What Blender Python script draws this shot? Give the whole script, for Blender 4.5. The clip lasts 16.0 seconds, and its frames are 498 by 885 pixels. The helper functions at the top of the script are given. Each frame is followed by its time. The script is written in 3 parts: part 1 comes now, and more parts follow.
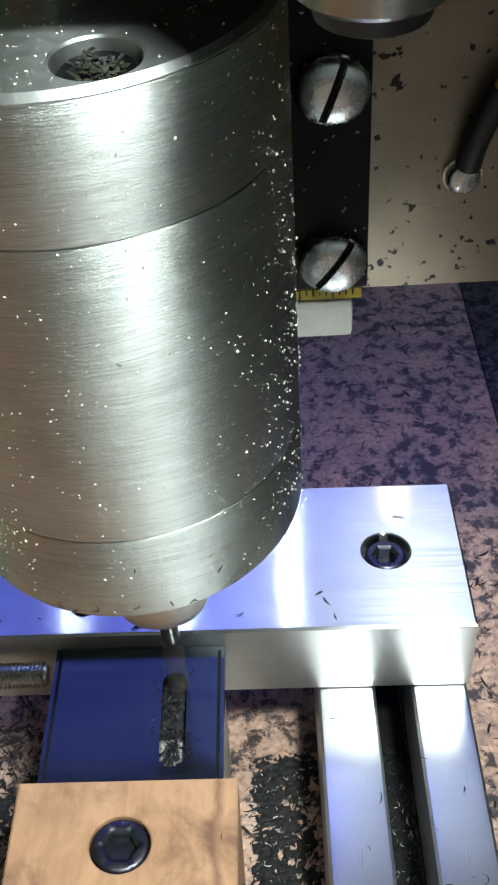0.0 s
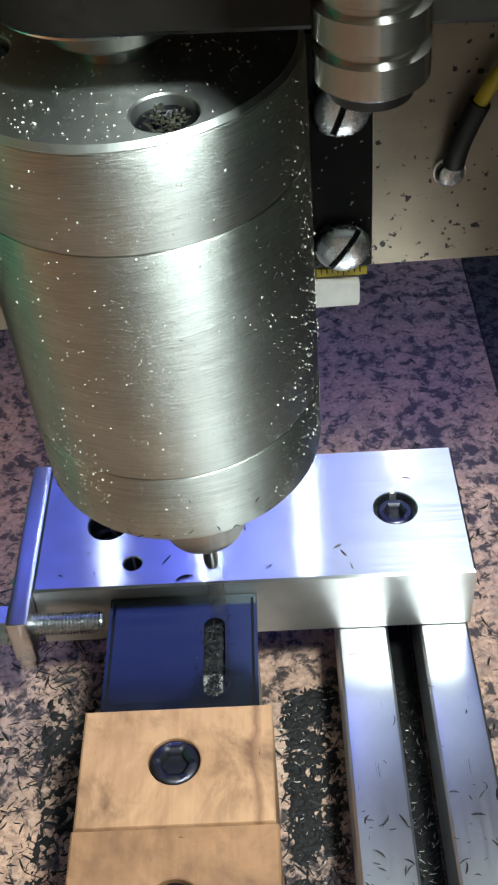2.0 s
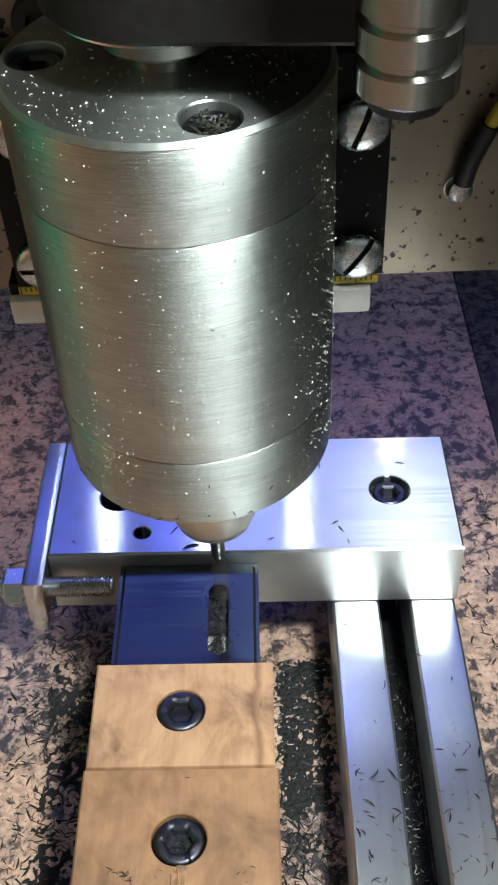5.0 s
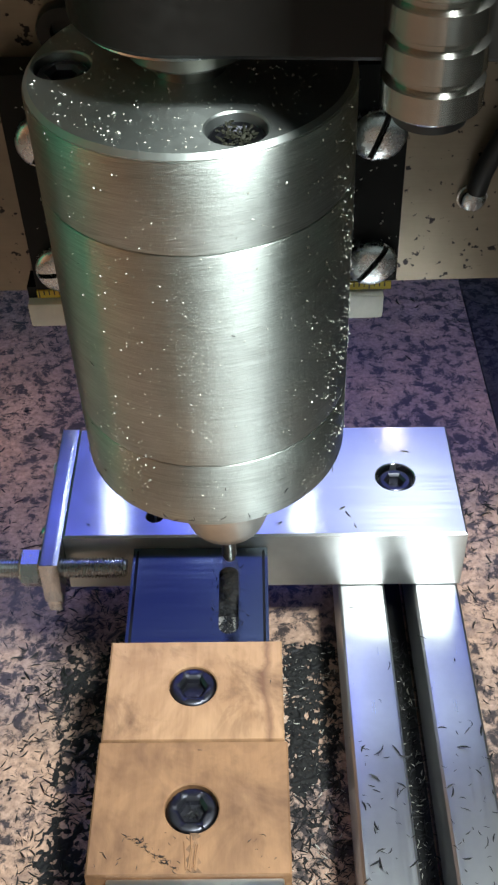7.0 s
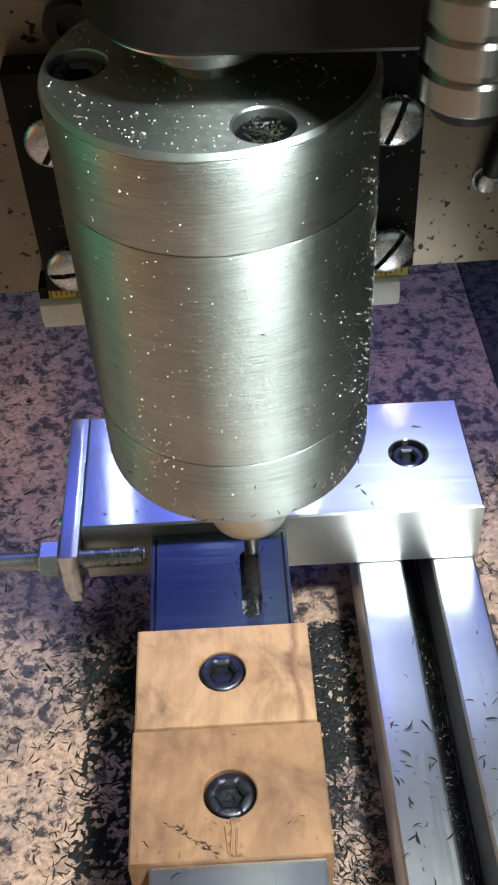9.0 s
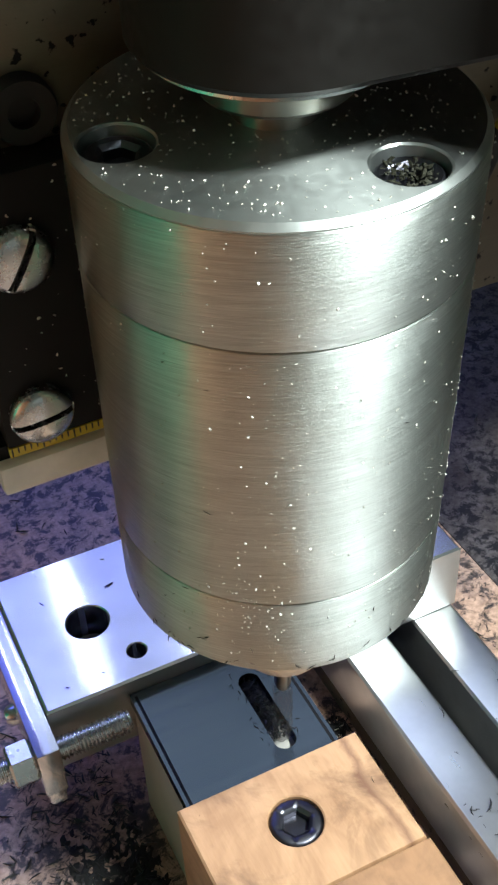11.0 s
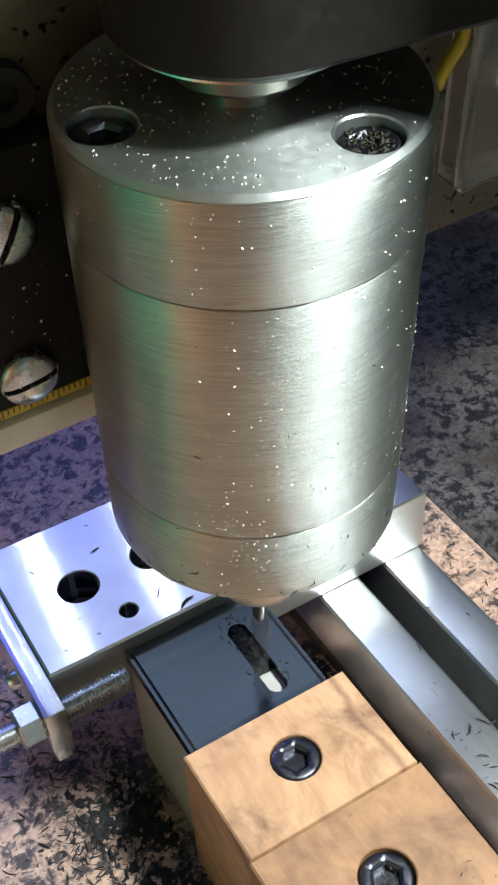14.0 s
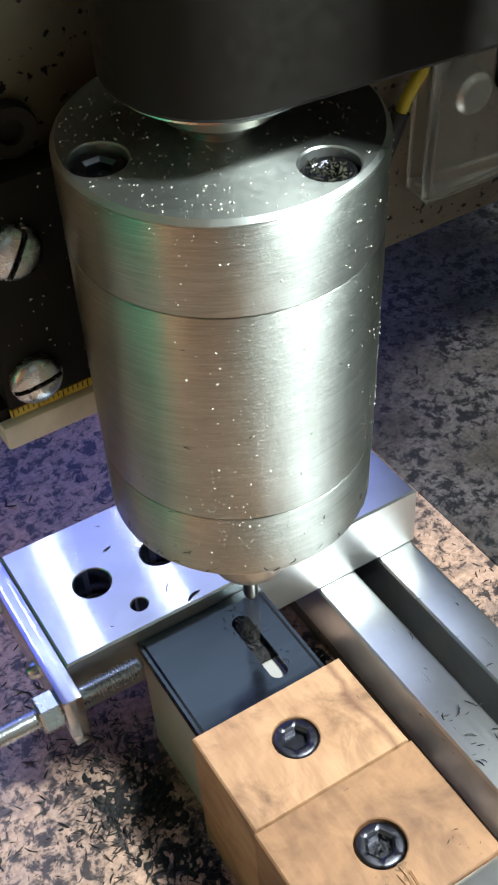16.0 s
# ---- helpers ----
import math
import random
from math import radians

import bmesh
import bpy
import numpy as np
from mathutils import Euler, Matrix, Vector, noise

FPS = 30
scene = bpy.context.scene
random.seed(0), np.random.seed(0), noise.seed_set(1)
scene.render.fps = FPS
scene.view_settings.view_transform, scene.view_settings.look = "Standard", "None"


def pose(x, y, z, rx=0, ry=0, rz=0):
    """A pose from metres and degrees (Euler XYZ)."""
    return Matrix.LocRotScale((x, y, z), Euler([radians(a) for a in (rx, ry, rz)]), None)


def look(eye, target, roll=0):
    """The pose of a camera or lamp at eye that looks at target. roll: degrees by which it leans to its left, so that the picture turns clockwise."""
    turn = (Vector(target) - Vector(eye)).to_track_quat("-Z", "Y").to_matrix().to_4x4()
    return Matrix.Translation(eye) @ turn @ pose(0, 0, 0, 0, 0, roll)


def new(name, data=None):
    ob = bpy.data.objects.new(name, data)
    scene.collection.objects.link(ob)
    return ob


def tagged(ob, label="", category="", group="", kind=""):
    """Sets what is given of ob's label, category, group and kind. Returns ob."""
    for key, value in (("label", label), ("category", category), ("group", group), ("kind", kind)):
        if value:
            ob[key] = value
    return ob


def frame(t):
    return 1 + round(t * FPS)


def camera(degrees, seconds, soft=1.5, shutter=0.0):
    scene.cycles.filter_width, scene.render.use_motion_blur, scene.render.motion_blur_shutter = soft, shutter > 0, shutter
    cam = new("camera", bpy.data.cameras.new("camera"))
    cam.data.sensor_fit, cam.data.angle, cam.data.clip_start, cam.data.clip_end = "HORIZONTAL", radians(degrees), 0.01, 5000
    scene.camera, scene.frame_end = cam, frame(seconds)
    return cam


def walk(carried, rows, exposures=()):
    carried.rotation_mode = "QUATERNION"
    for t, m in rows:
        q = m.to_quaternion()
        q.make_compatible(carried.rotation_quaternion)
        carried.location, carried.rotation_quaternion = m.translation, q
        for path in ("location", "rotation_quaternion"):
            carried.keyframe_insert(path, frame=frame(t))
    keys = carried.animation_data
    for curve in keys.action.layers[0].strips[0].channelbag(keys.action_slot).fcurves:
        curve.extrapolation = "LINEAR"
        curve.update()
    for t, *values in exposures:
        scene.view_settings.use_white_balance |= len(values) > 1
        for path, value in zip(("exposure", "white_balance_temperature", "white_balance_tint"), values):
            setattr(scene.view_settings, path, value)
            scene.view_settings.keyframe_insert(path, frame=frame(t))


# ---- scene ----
MM = 0.001  # the plan below is in millimetres
FLOOR = 40.0  # height of the plan's zero over the stone top
cam = camera(25.249, 16.0, soft=2.4, shutter=0.0)
PATH = [
    (0, 6.94, -105.41, 163.79, 49.462, 2.004, -0.373),
    (0.5, 3.40, -111.06, 167.35, 49.023, 3.063, -0.909),
    (1, 3.71, -117.81, 173.06, 48.542, 3.559, -0.452),
    (1.5, 4.47, -122.61, 181.48, 47.556, 3.389, -0.507),
    (2, 4.22, -125.13, 187.23, 46.949, 3.226, -0.833),
    (2.5, 4.54, -131.76, 189.22, 47.561, 2.898, -0.580),
    (3, 3.17, -132.54, 190.82, 47.152, 2.507, -0.683),
    (3.5, 2.02, -132.91, 190.45, 47.252, 2.080, -0.587),
    (4, 0.67, -135.89, 190.47, 47.582, 1.693, -0.609),
    (6.5, -5.55, -152.76, 191.55, 49.020, 0.593, -0.109),
    (7, -5.77, -152.40, 193.20, 48.370, 0.568, -0.225),
    (7.5, -4.13, -152.82, 193.52, 48.127, 0.611, 0.268),
    (8, -3.80, -152.15, 194.17, 47.725, 0.679, 0.397),
    (8.5, -6.18, -148.85, 193.66, 47.106, 0.850, -0.176),
    (9, -13.71, -150.67, 194.46, 47.042, 1.743, -2.644),
    (9.5, -33.79, -146.29, 193.25, 46.902, 2.943, -9.453),
    (10, -38.68, -130.83, 180.24, 48.764, 4.336, -11.689),
    (10.2, -45.19, -123.96, 179.00, 49.468, 4.032, -14.739),
    (12.3, -84.49, -105.56, 175.91, 51.353, 2.270, -32.854),
    (12.5, -83.68, -107.33, 177.01, 51.080, 2.341, -32.365),
    (13, -81.51, -108.53, 180.66, 49.742, 2.225, -31.552),
    (13.5, -79.51, -108.83, 184.12, 48.332, 2.375, -31.218),
    (14, -80.39, -111.53, 186.72, 47.944, 2.455, -31.200),
    (14.5, -81.69, -113.28, 189.37, 47.502, 2.610, -31.362),
    (15, -83.49, -115.44, 192.31, 47.180, 2.704, -31.573),
    (15.5, -83.85, -117.68, 195.28, 46.785, 3.009, -31.517),
    (16, -85.13, -122.76, 199.16, 47.859, 3.249, -31.542),
]
walk(cam, [(t, pose(x * MM, y * MM, (z + FLOOR) * MM, rx, ry, rz)) for t, x, y, z, rx, ry, rz in PATH], exposures=[(0, -0.08), (8, 0.0), (10.2, 0.27), (12.3, 0.4), (16, 0.4)])
# the spindle head's travel along the slot: seconds, millimetres
TRAVEL = [(0, 1.66), (0.5, 2.37), (1, 4.15), (1.5, 7.25), (2, 8.27), (2.5, 7.46), (3, 6.75), (3.5, 5.88), (4, 4.64), (6.5, -3.54), (7, -4.45), (7.5, -5.92), (8, -6.80), (8.5, -7.42), (9, -7.33), (9.5, -8.03), (10, -11.38), (10.2, -10.84), (12.3, -10.27), (12.5, -9.84), (13, -7.94), (13.5, -6.53), (14, -5.49), (14.5, -4.39), (15, -3.09), (15.5, -2.11), (16, -1.16)]

# ---- world and lights ----
world = bpy.data.worlds.new("world")
scene.world = world
world.use_nodes = True
world.node_tree.nodes["Background"].inputs[0].default_value = (0.75, 0.85, 0.8, 1)
world.node_tree.nodes["Background"].inputs[1].default_value = 0.022


def lamp(name, eye, target, watts, colour, size, size_y=None):
    data = bpy.data.lights.new(name, "AREA")
    data.energy, data.color, data.size = watts, colour, size * MM
    if size_y:
        data.shape, data.size_y = "RECTANGLE", size_y * MM
    ob = new(name, data)
    ob.matrix_world = look([v * MM for v in (eye[0], eye[1], eye[2] + FLOOR)], [v * MM for v in (target[0], target[1], target[2] + FLOOR)])
    return ob


lamp("work_lamp", (88, -138, 340), (-12, 5, 20), 2.7, (0.9, 1.0, 0.98), 40)
# two unseen lamps, added to light the walls that the metal mirrors
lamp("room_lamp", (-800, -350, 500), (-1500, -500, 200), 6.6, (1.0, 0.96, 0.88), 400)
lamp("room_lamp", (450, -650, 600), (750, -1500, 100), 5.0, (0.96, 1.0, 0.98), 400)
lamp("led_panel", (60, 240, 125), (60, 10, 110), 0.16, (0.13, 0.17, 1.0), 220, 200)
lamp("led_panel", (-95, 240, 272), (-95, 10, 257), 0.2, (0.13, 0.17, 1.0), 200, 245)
lamp("ceiling_lamp", (190, 430, 800), (25, -40, -17), 0.7, (0.66, 0.79, 1.0), 520, 320)
for back_x in (-56, -22, 12):
    lamp("led", (back_x, 132, 96), (back_x * 0.8, 40, 0), 0.0022, (0.62, 0.72, 1.0), 6).data.spread = radians(100)
# two unseen warm fills, added to brighten the granite behind the jaw
for back_x, floor_x, watts in ((-75, -95, 0.008), (45, 62, 0.0045)):
    lamp("led", (back_x, 132, 96), (floor_x, 105, -40), watts, (1.0, 0.84, 0.8), 6).data.spread = radians(60)


# ---- materials ----
def shader(name):
    m = bpy.data.materials.new(name)
    m.use_nodes = True
    nt = m.node_tree
    return m, nt, nt.nodes["Principled BSDF"]


def node(nt, kind, **values):
    n = nt.nodes.new(kind)
    for key, value in values.items():
        n.inputs[key.replace("_", " ")].default_value = value
    return n


def coords(nt, scale):
    tc, mp = nt.nodes.new("ShaderNodeTexCoord"), nt.nodes.new("ShaderNodeMapping")
    mp.inputs["Scale"].default_value = scale
    nt.links.new(tc.outputs["Object"], mp.inputs["Vector"])
    return mp.outputs["Vector"]


def noise_tex(nt, scale, vec, detail=6.0, rough=0.6, distort=0.0):
    n = node(nt, "ShaderNodeTexNoise", Scale=scale, Detail=detail, Roughness=rough, Distortion=distort)
    nt.links.new(vec, n.inputs["Vector"])
    return n.outputs["Fac"]


def ramp(nt, fac, stops):
    r = nt.nodes.new("ShaderNodeValToRGB")
    while len(r.color_ramp.elements) < len(stops):
        r.color_ramp.elements.new(0.5)
    for el, (p, c) in zip(r.color_ramp.elements, stops):
        el.position, el.color = p, (*c, 1)
    nt.links.new(fac, r.inputs["Fac"])
    return r.outputs["Color"]


def mixed(nt, fac, a, b, blend="MIX"):
    n = nt.nodes.new("ShaderNodeMix")
    n.data_type, n.blend_type = "RGBA", blend
    for socket, value in ((n.inputs[0], fac), (n.inputs[6], a), (n.inputs[7], b)):
        if isinstance(value, (int, float)):
            socket.default_value = value
        elif isinstance(value, tuple):
            socket.default_value = (*value, 1)
        else:
            nt.links.new(value, socket)
    return n.outputs[2]


def spread(nt, fac, lo, hi):
    n = nt.nodes.new("ShaderNodeMapRange")
    n.inputs["To Min"].default_value, n.inputs["To Max"].default_value = lo, hi
    n.inputs["From Min"].default_value, n.inputs["From Max"].default_value = 0.3, 0.7
    nt.links.new(fac, n.inputs["Value"])
    return n.outputs["Result"]


def bump(nt, bsdf, fac, strength, distance):
    n = nt.nodes.new("ShaderNodeBump")
    n.inputs["Strength"].default_value, n.inputs["Distance"].default_value = strength, distance
    nt.links.new(fac, n.inputs["Height"])
    nt.links.new(n.outputs["Normal"], bsdf.inputs["Normal"])


def metal(name, colour, rough=(0.2, 0.35), grain=(1, 1, 1), fine=900, aniso=0.0, turned=False, strength=0.12, dirt=0.0, skew=0.0):
    """Bare metal: machining grain, patches of duller sheen, and specks of dirt."""
    m, nt, b = shader(name)
    b.inputs["Metallic"].default_value = 1.0
    vec = coords(nt, grain)
    lines = noise_tex(nt, fine, vec, 4, 0.65)
    if skew:
        tilt, thin = nt.nodes.new("ShaderNodeMapping"), nt.nodes.new("ShaderNodeMapping")
        tilt.inputs["Rotation"].default_value, thin.inputs["Scale"].default_value = (0, radians(skew), 0), grain
        nt.links.new(coords(nt, (1, 1, 1)), tilt.inputs["Vector"])
        nt.links.new(tilt.outputs["Vector"], thin.inputs["Vector"])
        slant = noise_tex(nt, fine * 0.8, thin.outputs["Vector"], 3, 0.6)
        where = noise_tex(nt, 45, coords(nt, (1, 1, 1)), 2, 0.5)
        lines = mixed(nt, spread(nt, where, 0.0, 0.6), lines, slant)
    patches = noise_tex(nt, 60, coords(nt, (1, 1, 1)), 5, 0.6)
    dark = tuple(0.78 * c for c in colour)
    col = mixed(nt, spread(nt, patches, 0, 1), colour, dark)
    if skew:
        col = mixed(nt, 0.75, col, ramp(nt, lines, [(0.32, (0.5, 0.5, 0.49)), (0.6, (1, 1, 1))]), "MULTIPLY")
    if dirt:
        specks = noise_tex(nt, 520, coords(nt, (1, 1, 1)), 3, 0.5)
        col = mixed(nt, ramp(nt, specks, [(0.66 - dirt, (0, 0, 0)), (0.70 - dirt, (1, 1, 1))]), col, (0.03, 0.028, 0.03))
    nt.links.new(col, b.inputs["Base Color"])
    both = mixed(nt, 0.5, lines, patches)
    nt.links.new(spread(nt, both, *rough), b.inputs["Roughness"])
    if aniso:
        b.inputs["Anisotropic"].default_value = aniso
        if turned:
            tg = nt.nodes.new("ShaderNodeTangent")
            tg.direction_type, tg.axis = "RADIAL", "Z"
            nt.links.new(tg.outputs["Tangent"], b.inputs["Tangent"])
            b.inputs["Anisotropic Rotation"].default_value = 0.25
    bump(nt, b, lines, strength, 0.0002)
    return m


def plain(name, colour, rough=0.5, metallic=0.0, vary=0.25, scale=200, strength=0.1):
    m, nt, b = shader(name)
    b.inputs["Metallic"].default_value = metallic
    f = noise_tex(nt, scale, coords(nt, (1, 1, 1)))
    nt.links.new(mixed(nt, spread(nt, f, 0, 1), tuple(c * (1 - vary) for c in colour), tuple(min(1, c * (1 + vary)) for c in colour)), b.inputs["Base Color"])
    nt.links.new(spread(nt, f, rough * 0.85, min(1, rough * 1.15)), b.inputs["Roughness"])
    bump(nt, b, f, strength, 0.0002)
    return m


def granite(name, light, mid, dark):
    m, nt, b = shader(name)
    vec = coords(nt, (1, 1, 1))
    broad = noise_tex(nt, 28, vec, 4, 0.6, 0.3)
    big = noise_tex(nt, 110, vec, 6, 0.66, 0.8)
    mids = noise_tex(nt, 230, vec, 6, 0.75, 0.4)
    fine = noise_tex(nt, 700, vec, 4, 0.65)
    base = ramp(nt, big, [(0.3, mid), (0.46, light), (0.6, tuple(min(1, 1.15 * c) for c in light)), (0.75, mid)])
    base = mixed(nt, ramp(nt, broad, [(0.35, (0, 0, 0)), (0.65, (0.6, 0.6, 0.6))]), base, tuple(0.5 * c + 0.5 * g for c, g in zip(mid, (0.3, 0.27, 0.27))))
    both = mixed(nt, 0.25, mids, broad)
    base = mixed(nt, ramp(nt, both, [(0.495, (0, 0, 0)), (0.555, (0.94, 0.94, 0.94))]), base, dark)
    base = mixed(nt, 0.7, base, ramp(nt, fine, [(0.32, (0.35, 0.3, 0.28)), (0.62, (1, 1, 1))]), "MULTIPLY")
    nt.links.new(base, b.inputs["Base Color"])
    nt.links.new(spread(nt, mids, 0.3, 0.42), b.inputs["Roughness"])
    bump(nt, b, fine, 0.08, 0.0003)
    return m


def wood(name, light, dark, streak=None, knot=None):
    m, nt, b = shader(name)
    v = coords(nt, (6, 1.2, 6))
    rings = noise_tex(nt, 22, v, 3, 0.5, 1.2)
    grain = noise_tex(nt, 300, coords(nt, (4, 0.5, 4)), 4, 0.6)
    stain = noise_tex(nt, 70, coords(nt, (1, 1, 1)), 5, 0.65, 0.6)
    figure = noise_tex(nt, 38, coords(nt, (1.6, 1, 1)), 4, 0.55, 1.6)
    soft = tuple(0.55 * a + 0.45 * b for a, b in zip(light, dark))
    col = ramp(nt, rings, [(0.3, soft), (0.5, light), (0.72, tuple(0.9 * c for c in light))])
    col = mixed(nt, ramp(nt, figure, [(0.42, (0, 0, 0)), (0.68, (0.75, 0.75, 0.75))]), col, tuple(0.2 * a + 0.8 * b for a, b in zip(light, dark)))
    col = mixed(nt, 0.18, col, ramp(nt, grain, [(0.3, (0.45, 0.38, 0.3)), (0.65, (1, 1, 1))]), "MULTIPLY")
    col = mixed(nt, ramp(nt, stain, [(0.43 if knot else 0.5, (0, 0, 0)), (0.7, (0.8, 0.8, 0.8))]), col, (0.13, 0.062, 0.033))
    where = nt.nodes.new("ShaderNodeTexCoord").outputs["Object"]

    def near(value, wide):
        n = nt.nodes.new("ShaderNodeMapRange")
        n.inputs["From Min"].default_value, n.inputs["From Max"].default_value = 0, wide
        n.inputs["To Min"].default_value, n.inputs["To Max"].default_value = 0.7, 0
        nt.links.new(value, n.inputs["Value"])
        return n.outputs["Result"]

    def sums(kind, a, c):
        n = nt.nodes.new("ShaderNodeMath")
        n.operation = kind
        for socket, value in zip(n.inputs, (a, c)):
            if isinstance(value, float):
                socket.default_value = value
            else:
                nt.links.new(value, socket)
        return n.outputs[0]

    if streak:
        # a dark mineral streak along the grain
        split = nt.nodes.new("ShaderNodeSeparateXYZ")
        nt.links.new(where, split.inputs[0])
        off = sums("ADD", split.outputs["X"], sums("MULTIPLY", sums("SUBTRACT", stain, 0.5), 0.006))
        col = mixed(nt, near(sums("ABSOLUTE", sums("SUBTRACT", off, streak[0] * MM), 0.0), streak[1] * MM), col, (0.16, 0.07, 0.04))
    if knot:
        n = nt.nodes.new("ShaderNodeVectorMath")
        n.operation = "DISTANCE"
        nt.links.new(where, n.inputs[0])
        n.inputs[1].default_value = [v * MM for v in knot[:3]]
        d = sums("ADD", n.outputs["Value"], sums("MULTIPLY", sums("SUBTRACT", stain, 0.5), 0.006))
        col = mixed(nt, near(sums("ABSOLUTE", sums("SUBTRACT", d, knot[3] * MM), 0.0), 0.0011), col, (0.25, 0.13, 0.07))
        col = mixed(nt, near(d, knot[3] * MM * 0.8), col, (0.34, 0.19, 0.1))
    nt.links.new(col, b.inputs["Base Color"])
    b.inputs["Roughness"].default_value = 0.55
    bump(nt, b, grain, 0.2, 0.0003)
    return m


SPINDLE = metal("turned_aluminium", (0.68, 0.72, 0.69), (0.3, 0.43), (1, 1, 55), 120, 0.93, True, 0.5, 0.0, 8)
TOP = metal("faced_aluminium", (0.52, 0.55, 0.53), (0.36, 0.5), (1, 1, 1), 700, 0.5, True, 0.1)
ALU = metal("brushed_aluminium", (0.80, 0.81, 0.83), (0.19, 0.27), (0.3, 12, 4), 130, 1.0, False, 0.006)
grain_way = ALU.node_tree.nodes.new("ShaderNodeCombineXYZ")
grain_way.inputs[1].default_value = 1.0
ALU.node_tree.links.new(grain_way.outputs[0], ALU.node_tree.nodes["Principled BSDF"].inputs["Tangent"])
MILLED = metal("milled_aluminium", (0.82, 0.83, 0.82), (0.36, 0.5), (3, 1, 40), 60, 0.0, False, 0.1)
RAIL = metal("rail_aluminium", (0.8, 0.81, 0.83), (0.26, 0.38), (60, 1.0, 10), 30, 0.0, False, 0.05)
STEEL = metal("zinc_plated_steel", (0.68, 0.70, 0.72), (0.18, 0.34), (1, 1, 1), 600)
CHROME = metal("polished_steel", (0.52, 0.5, 0.46), (0.16, 0.22), (1, 1, 30), 120, 0.9, True, 0.05)
COLLAR = metal("dark_turned_steel", (0.3, 0.29, 0.26), (0.28, 0.4), (1, 1, 30), 120, 0.9, True, 0.05)
DULL = metal("dull_steel", (0.72, 0.70, 0.66), (0.42, 0.55), (1, 1, 1), 500)
CARBIDE = metal("tool_steel", (0.42, 0.38, 0.33), (0.22, 0.35), (1, 1, 1), 800)
BLACKSTEEL = metal("black_oxide_steel", (0.1, 0.1, 0.12), (0.27, 0.46), (1, 1, 1), 800)
OLDPLATE = metal("dull_plate_metal", (0.26, 0.22, 0.17), (0.38, 0.58), (3, 3, 40), 60, 0.0, False, 0.1, 0.03)
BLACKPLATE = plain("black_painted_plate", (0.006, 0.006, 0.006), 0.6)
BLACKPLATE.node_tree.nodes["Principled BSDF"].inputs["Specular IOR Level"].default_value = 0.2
COVER = plain("dark_grey_plastic", (0.009, 0.008, 0.0072), 0.5, 0, 0.15, 500)
COVER.node_tree.nodes["Principled BSDF"].inputs["Specular IOR Level"].default_value = 0.25
RUBBER = plain("black_rubber", (0.009, 0.009, 0.010), 0.55)
WORK = plain("black_plastic_sheet", (0.006, 0.007, 0.011), 0.13, 0, 0.3, 400, 0.03)
WORK.node_tree.nodes["Principled BSDF"].inputs["IOR"].default_value = 1.8
WORK.node_tree.nodes["Principled BSDF"].inputs["Specular Tint"].default_value = (0.72, 0.88, 1.0, 1)
work_tree = WORK.node_tree
work_lines = noise_tex(work_tree, 45, coords(work_tree, (1, 22, 1)), 4, 0.6)
work_tree.links.new(spread(work_tree, work_lines, 0.1, 0.22), work_tree.nodes["Principled BSDF"].inputs["Roughness"])
bump(work_tree, work_tree.nodes["Principled BSDF"], work_lines, 0.04, 0.0002)
WHITE = plain("white_plastic", (0.72, 0.70, 0.66), 0.5, 0, 0.1)
PALE = plain("pale_plastic", (0.34, 0.325, 0.3), 0.5, 0, 0.12)
YELLOW = plain("yellow_tape", (0.62, 0.46, 0.04), 0.5, 0, 0.1)
INK = plain("black_ink", (0.02, 0.02, 0.02), 0.5)
CHIP = plain("black_plastic_chips", (0.014, 0.014, 0.016), 0.55)
# dust colour; the drifts on the granite use its black for shade too
DUST = plain("black_milling_dust", (0.008, 0.0075, 0.0075), 0.8, 0, 0.8, 900, 1.0)
FLUFF = plain("pale_swarf", (0.6, 0.58, 0.52), 0.45, 0.3)
GREYSWARF = plain("grey_swarf", (0.028, 0.028, 0.02), 0.5, 0.0)
GREYSWARF.node_tree.nodes["Principled BSDF"].inputs["Specular IOR Level"].default_value = 0.08
GRANITE = granite("pink_granite", (0.6, 0.385, 0.27), (0.26, 0.175, 0.145), (0.035, 0.031, 0.034))
# grey stone, darkened further so its colour carries the head's shade
SHADEDGRANITE = granite("shaded_grey_granite", (0.05, 0.042, 0.032), (0.024, 0.021, 0.018), (0.01, 0.01, 0.01))
grey_bsdf = SHADEDGRANITE.node_tree.nodes["Principled BSDF"]
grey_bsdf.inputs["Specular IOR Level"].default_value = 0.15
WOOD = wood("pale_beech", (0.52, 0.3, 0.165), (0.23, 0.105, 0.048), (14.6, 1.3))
WOODB = wood("worn_beech", (0.37, 0.195, 0.098), (0.13, 0.06, 0.03), None, (10, 1.5, 39.7, 2.2))
GOUGE = plain("torn_wood", (0.2, 0.11, 0.06), 0.75, 0, 0.7, 420, 0.6)
ACRYLIC, acrylic_tree, acrylic_bsdf = shader("clear_acrylic")
acrylic_bsdf.inputs["Transmission Weight"].default_value = 0.93
acrylic_bsdf.inputs["Base Color"].default_value = (0.95, 0.93, 0.88, 1)
acrylic_bsdf.inputs["IOR"].default_value = 1.45
acrylic_tree.links.new(spread(acrylic_tree, noise_tex(acrylic_tree, 150, coords(acrylic_tree, (1, 1, 1))), 0.04, 0.22), acrylic_bsdf.inputs["Roughness"])
SMEAR = plain("spinning_steel", (0.12, 0.11, 0.10), 0.5, 0.0)
SMEAR.node_tree.nodes["Principled BSDF"].inputs["Alpha"].default_value = 0.26
WALLS = plain("painted_wall", (0.56, 0.62, 0.6), 0.8, 0, 0.06, 3)
